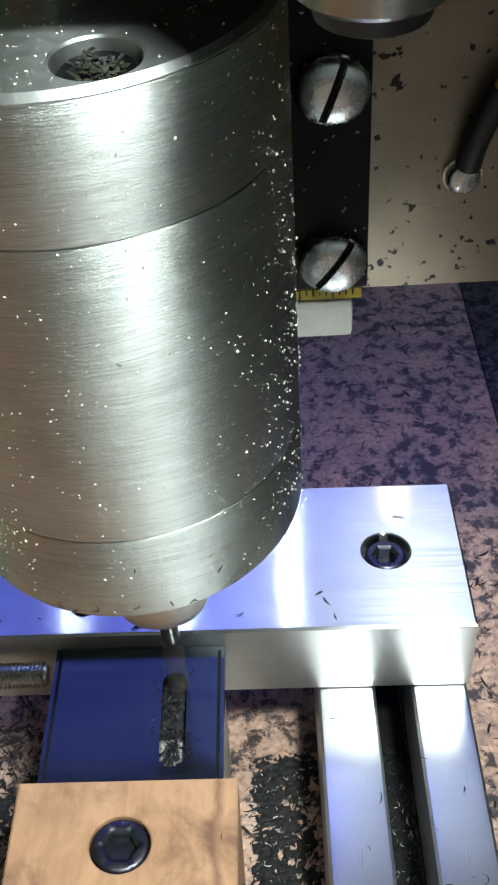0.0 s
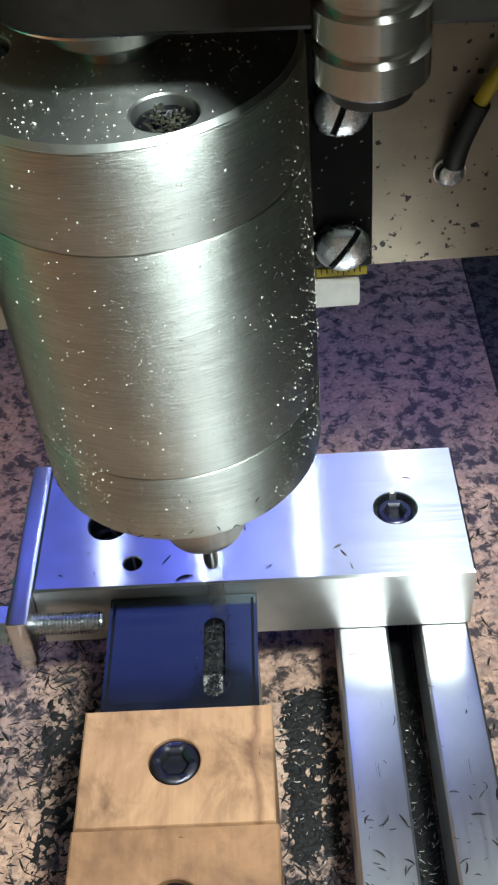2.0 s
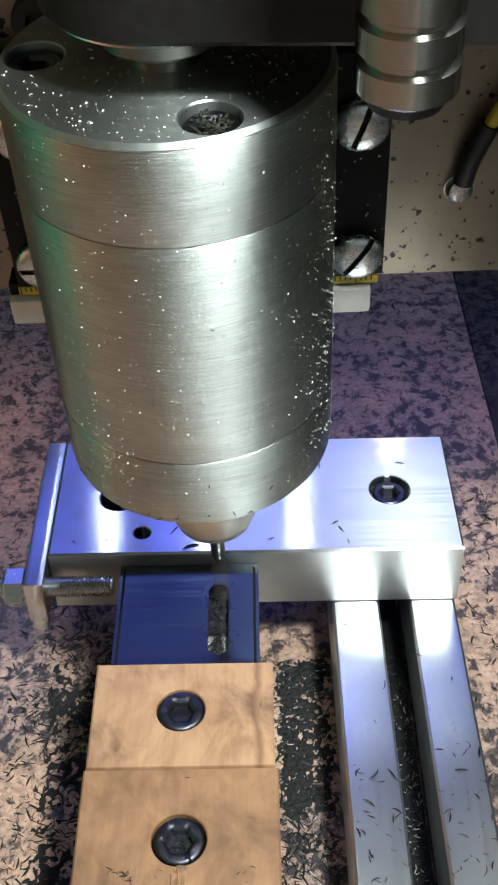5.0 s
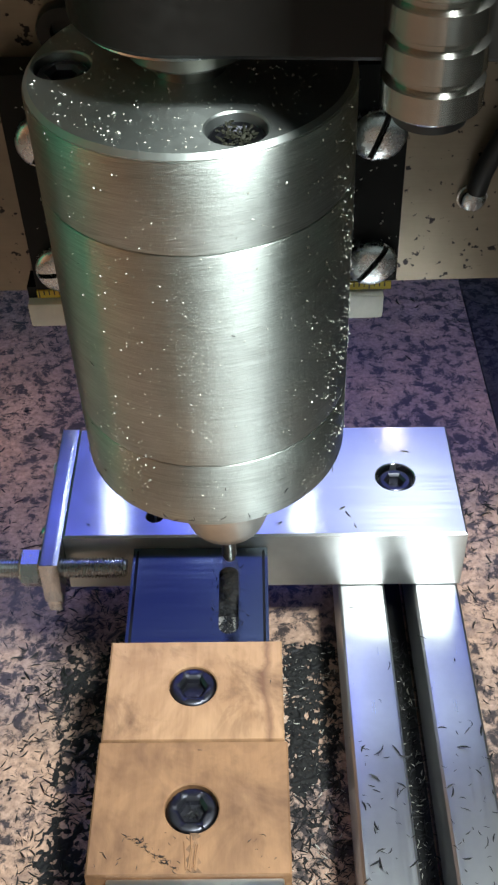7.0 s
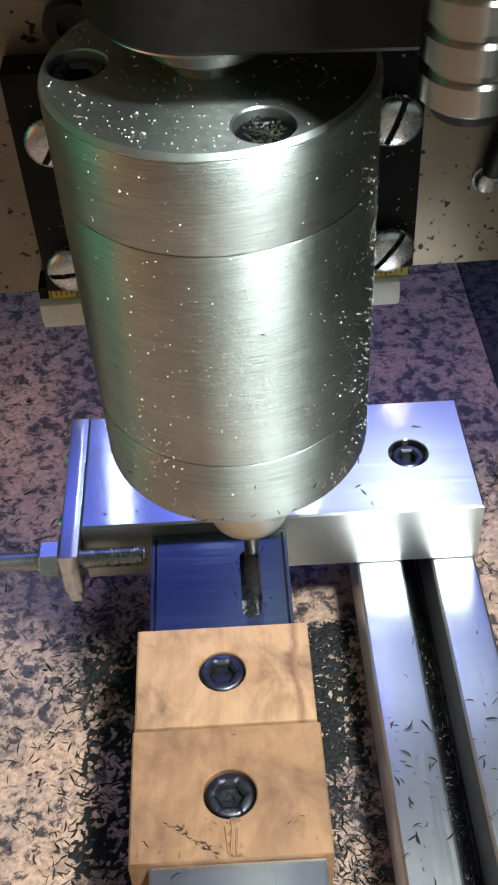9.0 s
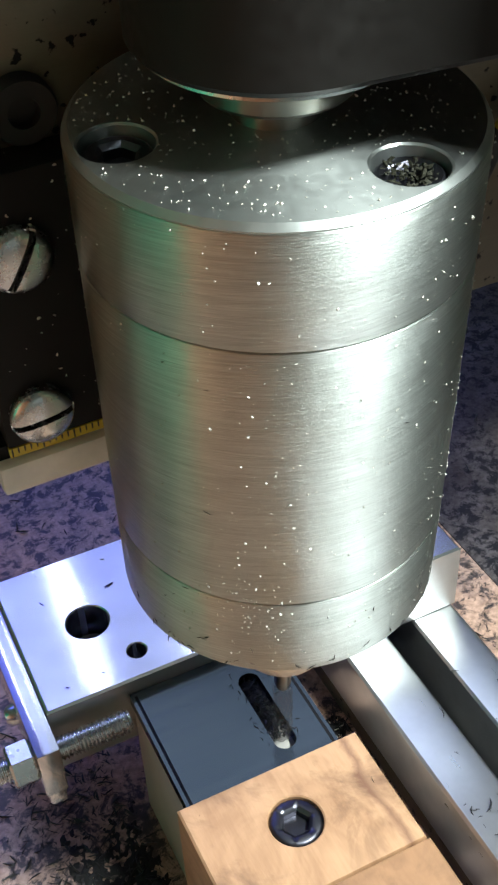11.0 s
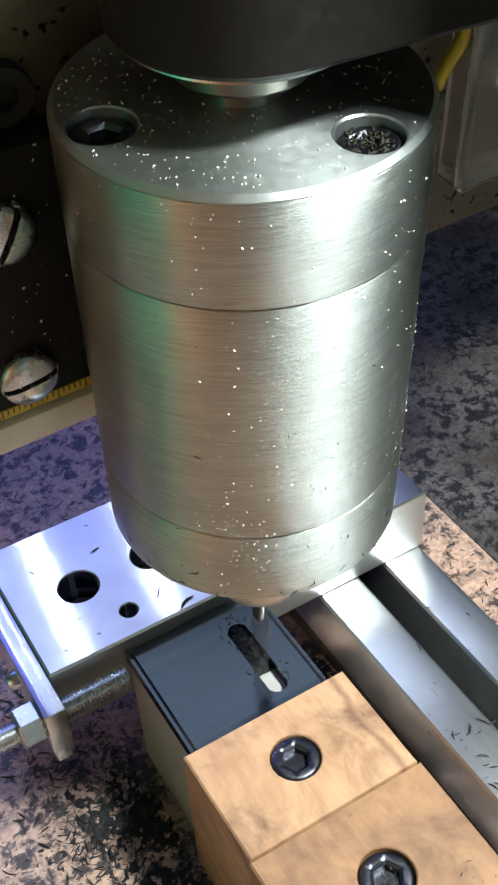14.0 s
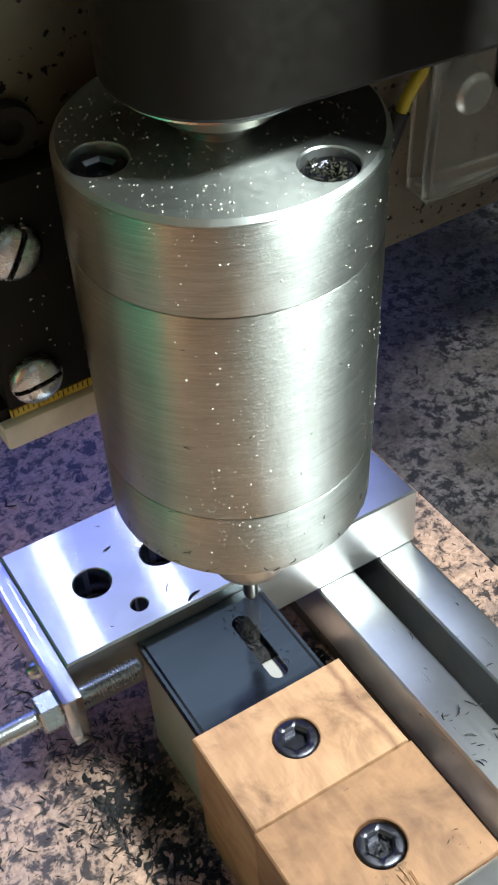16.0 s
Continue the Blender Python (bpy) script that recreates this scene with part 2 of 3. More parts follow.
TANWALL = plain("tan_wall", (0.82, 0.46, 0.27), 0.8, 0, 0.06, 3)
GREENWALL = plain("green_wall", (0.06, 0.52, 0.31), 0.8, 0, 0.06, 3)


# ---- mesh helpers, in millimetres of the plan ----
def thing(name, x, y, z, label, category, group="", kind=""):
    ob = new(name)
    ob.empty_display_size = 0.005
    ob.location = (x * MM, y * MM, (z + FLOOR) * MM)
    return tagged(ob, label, category, group, kind)


AX, AY, AR = -13.65, 12.29, 24.6  # the spindle's axis and radius
# the spindle head leans a little towards the front
LEAN_TURN = Matrix.Translation((AX, AY, 90)) @ Matrix.Rotation(radians(4.49), 4, "X") @ Matrix.Rotation(radians(-1.15), 4, "Y") @ Matrix.Translation((-AX, -AY, -90))
LEANING = ("spindle", "belt_cover", "turned_rod", "mounting_plate", "measuring_tape", "white_bar", "gantry_plate", "earth_wire", "clear_box")


def leans(ob):
    while ob and ob.parent:
        ob = ob.parent
    return bool(ob) and ob.name in LEANING


def base_of(ob):
    v = Vector((0, 0, 0))
    while ob:
        v += ob.location
        ob = ob.parent
    return v


def part(name, bm, material, parent=None, label="", smooth=35, kind=""):
    """One bmesh, in the plan's millimetres, as one mesh object under its thing or part."""
    off = base_of(parent)
    if leans(parent):
        bmesh.ops.transform(bm, matrix=LEAN_TURN, verts=bm.verts)
    for v in bm.verts:
        v.co = Vector((v.co.x * MM, v.co.y * MM, (v.co.z + FLOOR) * MM)) - off
    bmesh.ops.recalc_face_normals(bm, faces=bm.faces)
    if smooth:
        for f in bm.faces:
            f.smooth = True
        for e in bm.edges:
            if len(e.link_faces) == 2 and e.calc_face_angle(0) > radians(smooth):
                e.smooth = False
    mesh = bpy.data.meshes.new(name)
    bm.to_mesh(mesh)
    bm.free()
    mesh.materials.append(material)
    ob = new(name, mesh)
    ob.parent = parent
    return tagged(ob, label, "", "", kind)


def box(x0, x1, y0, y1, z0, z1, bevel=0.4, bm=None, seg=2):
    bm = bm or bmesh.new()
    made = bmesh.ops.create_cube(bm, size=1, matrix=Matrix.Translation(((x0 + x1) / 2, (y0 + y1) / 2, (z0 + z1) / 2)) @ Matrix.Diagonal((x1 - x0, y1 - y0, z1 - z0, 1)))
    if bevel:
        edges = list({e for v in made["verts"] for e in v.link_edges})
        bmesh.ops.bevel(bm, geom=edges, offset=bevel, segments=seg, affect="EDGES", profile=0.6)
    return bm


def lathe(profile, at, axis="z", n=64, bm=None):
    """Turns rows of (radius, height) round an axis through at."""
    bm = bm or bmesh.new()
    turn = {"z": Matrix.Identity(3), "x": Matrix(((0, 0, 1), (1, 0, 0), (0, 1, 0))), "y": Matrix(((1, 0, 0), (0, 0, 1), (0, -1, 0)))}[axis]
    rings = []
    for r, h in profile:
        if r < 1e-6:
            rings.append([bm.verts.new(turn @ Vector((0, 0, h)) + Vector(at))])
        else:
            rings.append([bm.verts.new(turn @ Vector((r * math.cos(a), r * math.sin(a), h)) + Vector(at)) for a in (2 * math.pi * k / n for k in range(n))])
    for a, b in zip(rings, rings[1:]):
        for k in range(n):
            j = (k + 1) % n
            q = [a[k % len(a)], a[j % len(a)], b[j % len(b)], b[k % len(b)]]
            q = [v for i, v in enumerate(q) if v not in q[:i]]
            if len(q) > 2:
                bm.faces.new(q)
    return bm


def circle(x, y, r, n=40):
    return [(x + r * math.cos(2 * math.pi * k / n), y + r * math.sin(2 * math.pi * k / n)) for k in range(n)]


def loop(bm, points, z):
    vs = [bm.verts.new((x, y, z)) for x, y in points]
    return vs, [bm.edges.new((vs[k], vs[(k + 1) % len(vs)])) for k in range(len(vs))]


def wall(bm, a, b):
    for k in range(len(a)):
        j = (k + 1) % len(a)
        bm.faces.new((a[k], a[j], b[j], b[k]))


def drilled(outline, inset, z0, z1, holes, chamfer=0.4):
    """A plate with a chamfered upper rim and round holes (x, y, radius, depth); inset is the outline within the chamfer."""
    bm = bmesh.new()
    rim, edges = loop(bm, inset, z1)
    pits = []
    for x, y, r, deep in holes:
        o, oe = loop(bm, circle(x, y, r + 0.25), z1)
        edges += oe
        pits.append((x, y, r, deep, o))
    bmesh.ops.triangle_fill(bm, edges=edges, use_beauty=True, use_dissolve=False, normal=(0, 0, 1))
    side, _ = loop(bm, outline, z1 - chamfer)
    foot, _ = loop(bm, outline, z0)
    wall(bm, rim, side)
    wall(bm, side, foot)
    bm.faces.new(foot)
    for x, y, r, deep, o in pits:
        a, _ = loop(bm, circle(x, y, r), z1 - 0.25)
        b, _ = loop(bm, circle(x, y, r), z1 - deep)
        wall(bm, o, a)
        wall(bm, a, b)
        bm.faces.new(b)
    return bm


def rect(x0, x1, y0, y1):
    return [(x0, y0), (x1, y0), (x1, y1), (x0, y1)]


def socket_head(r, hex_r, z0, z1, x, y):
    """A cap screw's head with a hexagon socket, upright."""
    n = 48
    bm = bmesh.new()
    outer = [(x + r * (1 + (0.018 if k % 2 else 0)) * math.cos(2 * math.pi * k / n), y + r * (1 + (0.018 if k % 2 else 0)) * math.sin(2 * math.pi * k / n)) for k in range(n)]
    hexa = []
    for k in range(n):
        a = 2 * math.pi * k / n
        s = hex_r * math.cos(math.pi / 6) / math.cos((a % (math.pi / 3)) - math.pi / 6)
        hexa.append((x + s * math.cos(a), y + s * math.sin(a)))

    def scaled(points, k):
        return [(x + (px - x) * k, y + (py - y) * k) for px, py in points]

    rows = [(outer, z0), (outer, z1 - 0.65), (scaled(outer, 0.95), z1 - 0.25), (scaled(outer, 0.86), z1), (scaled(hexa, 1.3), z1 - 0.08), (scaled(hexa, 1.1), z1 - 0.45), (hexa, z1 - 0.7), (hexa, z0 + 0.3)]
    rings = [loop(bm, pts, z)[0] for pts, z in rows]
    for a, b in zip(rings, rings[1:]):
        wall(bm, a, b)
    bm.faces.new(rings[-1])
    return bm


def slotted_head(x, y, z, r, turn):
    """A pan head that faces -y, with a sawn slot."""
    bm = bmesh.new()
    n, rows = 40, []
    for s, h in ((1.0, 0.0), (1.0, -1.2), (0.93, -1.9), (0.75, -2.4), (0.45, -2.7), (0.0, -2.8)):
        rows.append((r * s, h))
    lathe([(a, b) for a, b in rows], (0, 0, 0), "z", n, bm)
    for v in bm.verts:
        v.co = Vector((v.co.x, v.co.z, v.co.y))
    for sign in (-1, 1):
        bmesh.ops.bisect_plane(bm, geom=bm.verts[:] + bm.edges[:] + bm.faces[:], plane_co=(0.55 * sign, 0, 0), plane_no=(1, 0, 0))
    top = [f for f in bm.faces if abs(f.calc_center_median().x) < 0.55 and f.calc_center_median().y < -1.2]
    ext = bmesh.ops.extrude_face_region(bm, geom=top)
    for v in {v for v in ext["geom"] if isinstance(v, bmesh.types.BMVert)}:
        v.co.y = -1.1
    bmesh.ops.delete(bm, geom=top, context="FACES")
    bmesh.ops.rotate(bm, verts=bm.verts, cent=(0, 0, 0), matrix=Matrix.Rotation(radians(turn), 3, "Y"))
    bmesh.ops.translate(bm, verts=bm.verts, vec=(x, y, z))
    return bm


def threaded(x0, x1, y, z, r, pitch):
    """A threaded rod along x, with its crests and roots."""
    rows, x = [(0, x0), (r * 0.75, x0)], x0 + 0.4
    while x < x1 - 0.4:
        rows += [(r, x), (r, x + pitch * 0.15), (r * 0.84, x + pitch * 0.5), (r * 0.84, x + pitch * 0.65)]
        x += pitch
    rows += [(r * 0.75, x1), (0, x1)]
    return lathe(rows, (0, y, z), "x", 24)


def hex_nut(x0, x1, y, z, flats):
    r = flats / 2 / math.cos(math.pi / 6)
    bm = bmesh.new()
    rings = []
    for x, s in ((x0, 0.9), (x0 + 0.5, 1), (x1 - 0.5, 1), (x1, 0.9)):
        rings.append([bm.verts.new((x, y + r * s * math.cos(math.pi / 3 * k), z + r * s * math.sin(math.pi / 3 * k))) for k in range(6)])
    for a, b in zip(rings, rings[1:]):
        wall(bm, a, b)
    bm.faces.new(rings[0])
    bm.faces.new(rings[-1])
    return bm


def fluted(x, y, z_top, z_neck, z_tip, r_shank, r_cut):
    """An end mill: plain shank, tapered neck and a twisted two-flute cutting end."""
    bm = bmesh.new()
    n, rings = 24, []
    rows = [(z_top, 0), (z_neck, 0), (z_neck - 1.5, 1)] + [(z_neck - 1.5 - k * (z_neck - 1.5 - z_tip) / 30, 1) for k in range(1, 31)]
    for z, cut in rows:
        ring = []
        for k in range(n):
            a = 2 * math.pi * k / n
            r = r_cut * (0.68 + 0.32 * abs(math.cos(a - z * 0.55)) ** 0.6) if cut else r_shank
            ring.append(bm.verts.new((x + r * math.cos(a), y + r * math.sin(a), z)))
        rings.append(ring)
    for a, b in zip(rings, rings[1:]):
        wall(bm, a, b)
    bm.faces.new(rings[0])
    bm.faces.new(rings[-1])
    return bm


MOVING = []


def rides(ob):
    MOVING.append(ob)
    return ob


# ---- the room, closed round ----
def room():
    r = 1500
    for name, mat, b in (("wall_north", WALLS, (-r, r, r, r + 50)), ("wall_south", WALLS, (-r, r, -r - 50, -r)), ("wall_east", WALLS, (r, r + 50, -r, r)), ("wall_west", TANWALL, (-r - 50, -r, -r, r))):
        ob = part(name, box(*b, -900, 1500, 0), mat)
        tagged(ob, "plain painted workshop wall", "wall", "", "structure")
    # unseen coloured panels, added to give the spindle its green and tan bands
    tagged(part("wall_panel", box(-r + 1, -r + 8, -400, 1130, -890, 1490, 0), GREENWALL), "green panel added before the wall for the spindle to mirror", "wall", "", "structure")
    tagged(part("wall_panel", box(-r + 8.5, -800, -r + 1, -r + 8, -890, 1490, 0), TANWALL), "tan panel added before the wall for the spindle to mirror", "wall", "", "structure")
    tagged(part("ceiling", box(-r, r, -r, r, 1500, 1550, 0), WALLS), "plain painted workshop ceiling", "ceiling", "", "structure")
    slab = part("floor", box(-700, 72.2, -600, 700, -70, -40, 0.6), GRANITE)
    tagged(slab, "pink and black polished granite worktop strewn with chips", "worktop", "", "structure")
    slab = part("floor", box(72.5, 700, -600, 700, -70, -40.4, 0.6), SHADEDGRANITE)
    tagged(slab, "greyish speckled granite slab beside the worktop, coloured darker for the shade on it", "worktop", "", "structure")


room()


# ---- the vice ----
def milled_sides(ob):
    """The upright faces have a duller milled finish than the brushed top."""
    ob.data.materials.append(MILLED)
    for face in ob.data.polygons:
        if max(abs(face.normal.x), abs(face.normal.y)) > 0.98:
            face.material_index = 1


def jaw():
    t = thing("fixed_jaw", -4, 50, -17.3, "brushed aluminium vice jaw block with counterbored holes", "vice jaw")
    x0, x1, y0, y1 = -51.4, 45.2, 30.6, 69.8
    part("block", drilled(rect(x0, x1, y0, y1), rect(x0 + 0.5, x1 - 0.5, y0 + 0.5, y1 - 0.5), -16.9, 1.0, [(-36.2, 49.4, 4.6, 16), (-18.4, 49.4, 4.6, 16), (-29.8, 37.3, 2.0, 12), (29.8, 50.3, 4.9, 4.5)], 0.5), ALU, t)
    milled_sides(t.children[0])
    for x in (-36.2, -18.4):
        part("screw", socket_head(4.2, 2.2, -14.9, -7.0, x, 49.4), BLACKSTEEL, t, "black socket head screw deep in its hole")
    part("screw", socket_head(4.1, 2.2, -3.5, 0.0, 29.8, 50.3), BLACKSTEEL, t, "black socket head screw sunk in the jaw")


def stop_bar():
    t = thing("stop_bar", -55, 46, -17, "flat aluminium bar screwed to the jaw's end", "bar")
    part("bar", box(-56.2, -51.6, 22.0, 70.6, -12.5, 0.4, 0.5), ALU, t)
    part("foot", box(-55.6, -52.2, 22.4, 26, -16.2, -12.4, 0.4), ALU, t)
    for y in (63, 40):
        part("screw", lathe([(0, -2.4), (1.4, -2.2), (2.2, -1.2), (2.3, 0)], (-56.2, y, -7), "x", 24), STEEL, t)


def clamp_screw():
    t = thing("clamp_screw", -60, 25.6, -7, "zinc-plated threaded rod with a hexagon nut", "threaded rod")
    part("rod", threaded(-140, -36.2, 26.4, -5.2, 2.5, 0.8), STEEL, t)
    part("nut", hex_nut(-61.3, -56.3, 26.4, -5.2, 8.0), STEEL, t, "bright hexagon nut")


def rails():
    for x0, x1 in ((15.0, 26.6), (33.6, 44.8)):
        t = thing("bed_rail", (x0 + x1) / 2, 0, -40, "long aluminium bed rail dusted with black chips", "rail", "rails of the bed")
        part("bar", box(x0, x1, -170, 75, -34, -17.2, 1.5, None, 3), RAIL, t)
        part("foot", box(x0 + 0.8, x1 - 0.8, -169.5, 74.5, -40, -34.02, 0.3), OLDPLATE, t, "dull grey foot of the rail")
    # strip added so that the gap between the rails looks black
    t = thing("bed_web", 30, 0, -40, "black strip added to darken the gap between the bed rails", "strip")
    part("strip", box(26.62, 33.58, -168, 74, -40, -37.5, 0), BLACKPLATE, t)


def workpiece():
    t = thing("workpiece", -18, 16, -9, "thin black plastic sheet with a milled slot", "workpiece")
    bm = bmesh.new()
    x0, x1, y0, y1, z0, z1 = -34.6, -2.6, 0.15, 30.4, -6.0, -3.0
    slot = []
    for k in range(24):
        a = 2 * math.pi * k / 24
        slot.append((-11.7 + 2.3 * math.cos(a), (22.0 if math.sin(a) > 0 else 6.6) + 2.3 * math.sin(a)))
    up, e1 = loop(bm, rect(x0, x1, y0, y1), z1)
    su, e2 = loop(bm, slot, z1)
    bmesh.ops.triangle_fill(bm, edges=e1 + e2, use_beauty=True, use_dissolve=False, normal=(0, 0, 1))
    dn, e3 = loop(bm, rect(x0, x1, y0, y1), z0)
    sd, e4 = loop(bm, slot, z0)
    bmesh.ops.triangle_fill(bm, edges=e3 + e4, use_beauty=True, use_dissolve=False, normal=(0, 0, -1))
    wall(bm, up, dn)
    wall(bm, su, sd)
    part("sheet", bm, WORK, t)
    for x in (x0 + 1.0, x1 - 1.0):
        part("edge_line", box(x - 0.3, x + 0.3, 0.5, y1 - 1, z1, z1 + 0.05, 0), BLACKPLATE, t)
    s = thing("support_block", -18, 3, -40, "pale metal block under the sheet", "block")
    part("block", box(-34.4, -3.2, 0.2, 29.6, -40, -6.02, 0.4), PALE, s)


def wood_blocks():
    t = thing("clamp_block", -18, -12, -40, "pale beech clamp block with a sunk screw", "wooden block", "clamp blocks")
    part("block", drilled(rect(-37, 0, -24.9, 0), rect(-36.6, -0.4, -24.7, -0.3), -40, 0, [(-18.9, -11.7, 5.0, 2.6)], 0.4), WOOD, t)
    part("screw", socket_head(4.8, 2.6, -2.6, -0.2, -18.9, -11.7), BLACKSTEEL, t, "black socket head screw")
    t = thing("clamp_block", -18, -39, -40, "worn beech clamp block with a splintered screw hole", "wooden block", "clamp blocks")
    part("block", drilled(rect(-37.4, 0.6, -53.2, -25.1), rect(-37, 0.2, -53, -25.3), -40, -0.3, [(-18.2, -39.9, 5.2, 3.2)], 0.4), WOODB, t)
    part("screw", socket_head(4.8, 2.6, -3.3, -0.6, -18.2, -39.9), BLACKSTEEL, t, "black socket head screw")
    bm = bmesh.new()
    rows = []
    for k in range(13):
        y, w = -45.0 - k * 0.66, 0.7 + 0.3 * math.sin(k * 1.7) + 0.05 * k
        rows.append([bm.verts.new((-17.6 + dx * w + 0.3 * math.sin(k * 2.3), y, -0.26 + dz)) for dx, dz in ((-1, 0), (-0.5, -0.02 + 0.02 * (k % 2)), (0.1, 0.02), (0.6, 0.0), (1, 0))])
    for a, b in zip(rows, rows[1:]):
        for k in range(4):
            bm.faces.new((a[k], a[k + 1], b[k + 1], b[k]))
    part("gouge", bm, GOUGE, t, "dark torn gouge in the wood", 0)
    t = thing("end_plate", -17, -75, -40, "speckled aluminium end plate", "plate")
    part("plate", box(-33.6, -0.8, -100, -53.4, -40, -1.2, 0.5), RAIL, t)


jaw()
stop_bar()
clamp_screw()
rails()
workpiece()
wood_blocks()


# ---- the spindle head, which travels ----
def spindle():
    t = rides(thing("spindle", AX, AY, 27, "brushed aluminium milling spindle dusted with pale swarf", "spindle"))

    def ring(z0, z1, name):
        return part(name, lathe([(AR - 0.5, z0), (AR - 0.12, z0 + 0.14), (AR, z0 + 0.36), (AR, z1 - 0.36), (AR - 0.12, z1 - 0.14), (AR - 0.5, z1)], (AX, AY, 0), "z", 128), SPINDLE, t)

    ring(51.9, 67.3, "lower_ring")
    ring(67.3, 111.0, "body")
    holes = [(AX + 19.0 * math.cos(radians(a)), AY + 19.0 * math.sin(radians(a)), 4.35, 3.4) for a in (-69, 176, 53)]
    ring(111.0, 126.2, "upper_ring")
    part("top_face", drilled(circle(AX, AY, AR - 0.2, 128), circle(AX, AY, AR - 0.9, 128), 122.5, 127.0, holes, 0.7), TOP, t, "faced top with sunk screws")
    part("lower_face", lathe([(0, 52.1), (AR - 0.3, 51.9)], (AX, AY, 0), "z", 64), TOP, t)
    for x, y, r, d in holes:
        part("screw", socket_head(4.0, 2.2, 123.7, 125.9, x, y), BLACKSTEEL, t, "black socket head screw")
    nx, ny = AX + 0.9, AY
    part("collet_nut", lathe([(9.7, 52), (9.7, 40), (9.3, 32), (8.8, 28), (8.0, 25.6), (6.3, 24.2), (3.6, 23.6), (1.5, 23.5)], (nx, ny, 0), "z", 64), DULL, t, "rounded steel collet nut")
    part("cutter", lathe([(0, 28), (1.6, 28), (1.6, 12.6), (1.2, 11.2), (0, 11.2)], (nx, ny, 0), "z", 32), CARBIDE, t, "thin end mill in the collet")
    part("fluted_end", fluted(nx, ny, 11.3, 11.2, -5.6, 1.2, 2.0), SMEAR, t, "spinning flutes, seen as a faint blur")
    part("shaft", lathe([(5.4, 126.9), (5.4, 128.8), (6.0, 129.2), (8.9, 130.2), (9.3, 130.7), (9.3, 133.2), (9.0, 133.4), (9.0, 133.8), (9.3, 134.0), (9.3, 136.3)], (AX, AY, 0), "z", 64), COLLAR, t, "steel shaft collar")


def belt_cover():
    t = rides(thing("belt_cover", AX, AY, 134, "dark grey rounded plastic belt cover over the spindle", "cover"))
    n, r, x2 = 32, 16.5, 95
    pts = [(AX + r * math.cos(a), AY + r * math.sin(a)) for a in (math.pi / 2 + math.pi * k / n for k in range(n + 1))]
    pts += [(x2, AY - r - 9), (x2, AY + r + 9)]
    ins = [(AX + (px - AX) * 0.97, AY + (py - AY) * 0.97) for px, py in pts]
    bm = bmesh.new()
    rings = [loop(bm, p, z)[0] for p, z in ((ins, 136.2), (pts, 136.9), (pts, 190))]
    for a, b in zip(rings, rings[1:]):
        wall(bm, a, b)
    bm.faces.new(rings[0])
    bm.faces.new(rings[-1])
    part("shell", bm, COVER, t)
    part("rim", lathe([(14.8, 136.2), (15.2, 135.4), (8.9, 135.4)], (AX, AY, 0), "z", 64), STEEL, t)


def turned_rod():
    cx, cy, r = 16.7, -18.67, 6.14
    t = rides(thing("turned_rod", cx, cy, 126, "polished steel rod with turned grooves and a rubber tip", "rod"))
    rows = [(0, 137.3), (5.6, 137.3), (r, 137.8)]
    for z in (141.85, 146.65, 151.45, 156.25):
        rows += [(r, z - 0.8), (r - 0.35, z - 0.6), (r - 0.8, z - 0.3), (r - 0.8, z + 0.3), (r - 0.35, z + 0.6), (r, z + 0.8)]
    rows += [(r, 190), (0, 190)]
    part("barrel", lathe(rows, (cx, cy, 0), "z", 64), CHROME, t)
    part("tip", lathe([(0, 134.7), (3.1, 134.9), (4.5, 135.6), (5.0, 137.4)], (cx, cy, 0), "z", 48), RUBBER, t, "black rubber tip")


def back_plate():
    t = rides(thing("mounting_plate", -13, 37, 69.6, "black painted mounting plate with four slotted screws", "plate"))
    part("plate", box(-48.5, 22.1, 34, 40.6, 69.6, 115, 0.4), BLACKPLATE, t)
    for x, z, a in ((16.8, 75.0, 35), (16.8, 102.4, 20), (-42.6, 75.2, 84), (-41.6, 102.6, 30)):
        screw = part("screw", slotted_head(x, 34, z, 5.0, a), STEEL, t, "big slotted pan head screw")
        grime = box(-0.5, 0.5, -1.35, -1.05, -4.6, 4.6, 0.05, None, 1)
        bmesh.ops.rotate(grime, verts=grime.verts, cent=(0, 0, 0), matrix=Matrix.Rotation(radians(a), 3, "Y"))
        bmesh.ops.translate(grime, verts=grime.verts, vec=(x, 34, z))
        part("slot_grime", grime, DUST, screw, "dark grime in the slot")
    t = rides(thing("measuring_tape", -13, 34.4, 67.7, "yellow measuring tape with black ticks", "tape"))
    part("band", box(-48.5, 21.2, 34.0, 34.8, 67.7, 69.5, 0), YELLOW, t)
    bm = bmesh.new()
    for k in range(69):
        box(-48.2 + k, -47.95 + k, 33.95, 34, 68.4 if k % 5 else 67.8, 69.5, 0, bm)
    part("ticks", bm, INK, t, "black millimetre ticks", 0, "stuff")
    t = rides(thing("white_bar", -15, 37, 61, "white plastic bar under the mounting plate", "bar"))
    part("bar", box(-50.8, 19.9, 33.0, 40.6, 61.0, 66.8, 0.8), WHITE, t)
    part("bar", box(-50.6, 19.7, 35.2, 40.6, 66.82, 69.5, 0), BLACKPLATE, t)


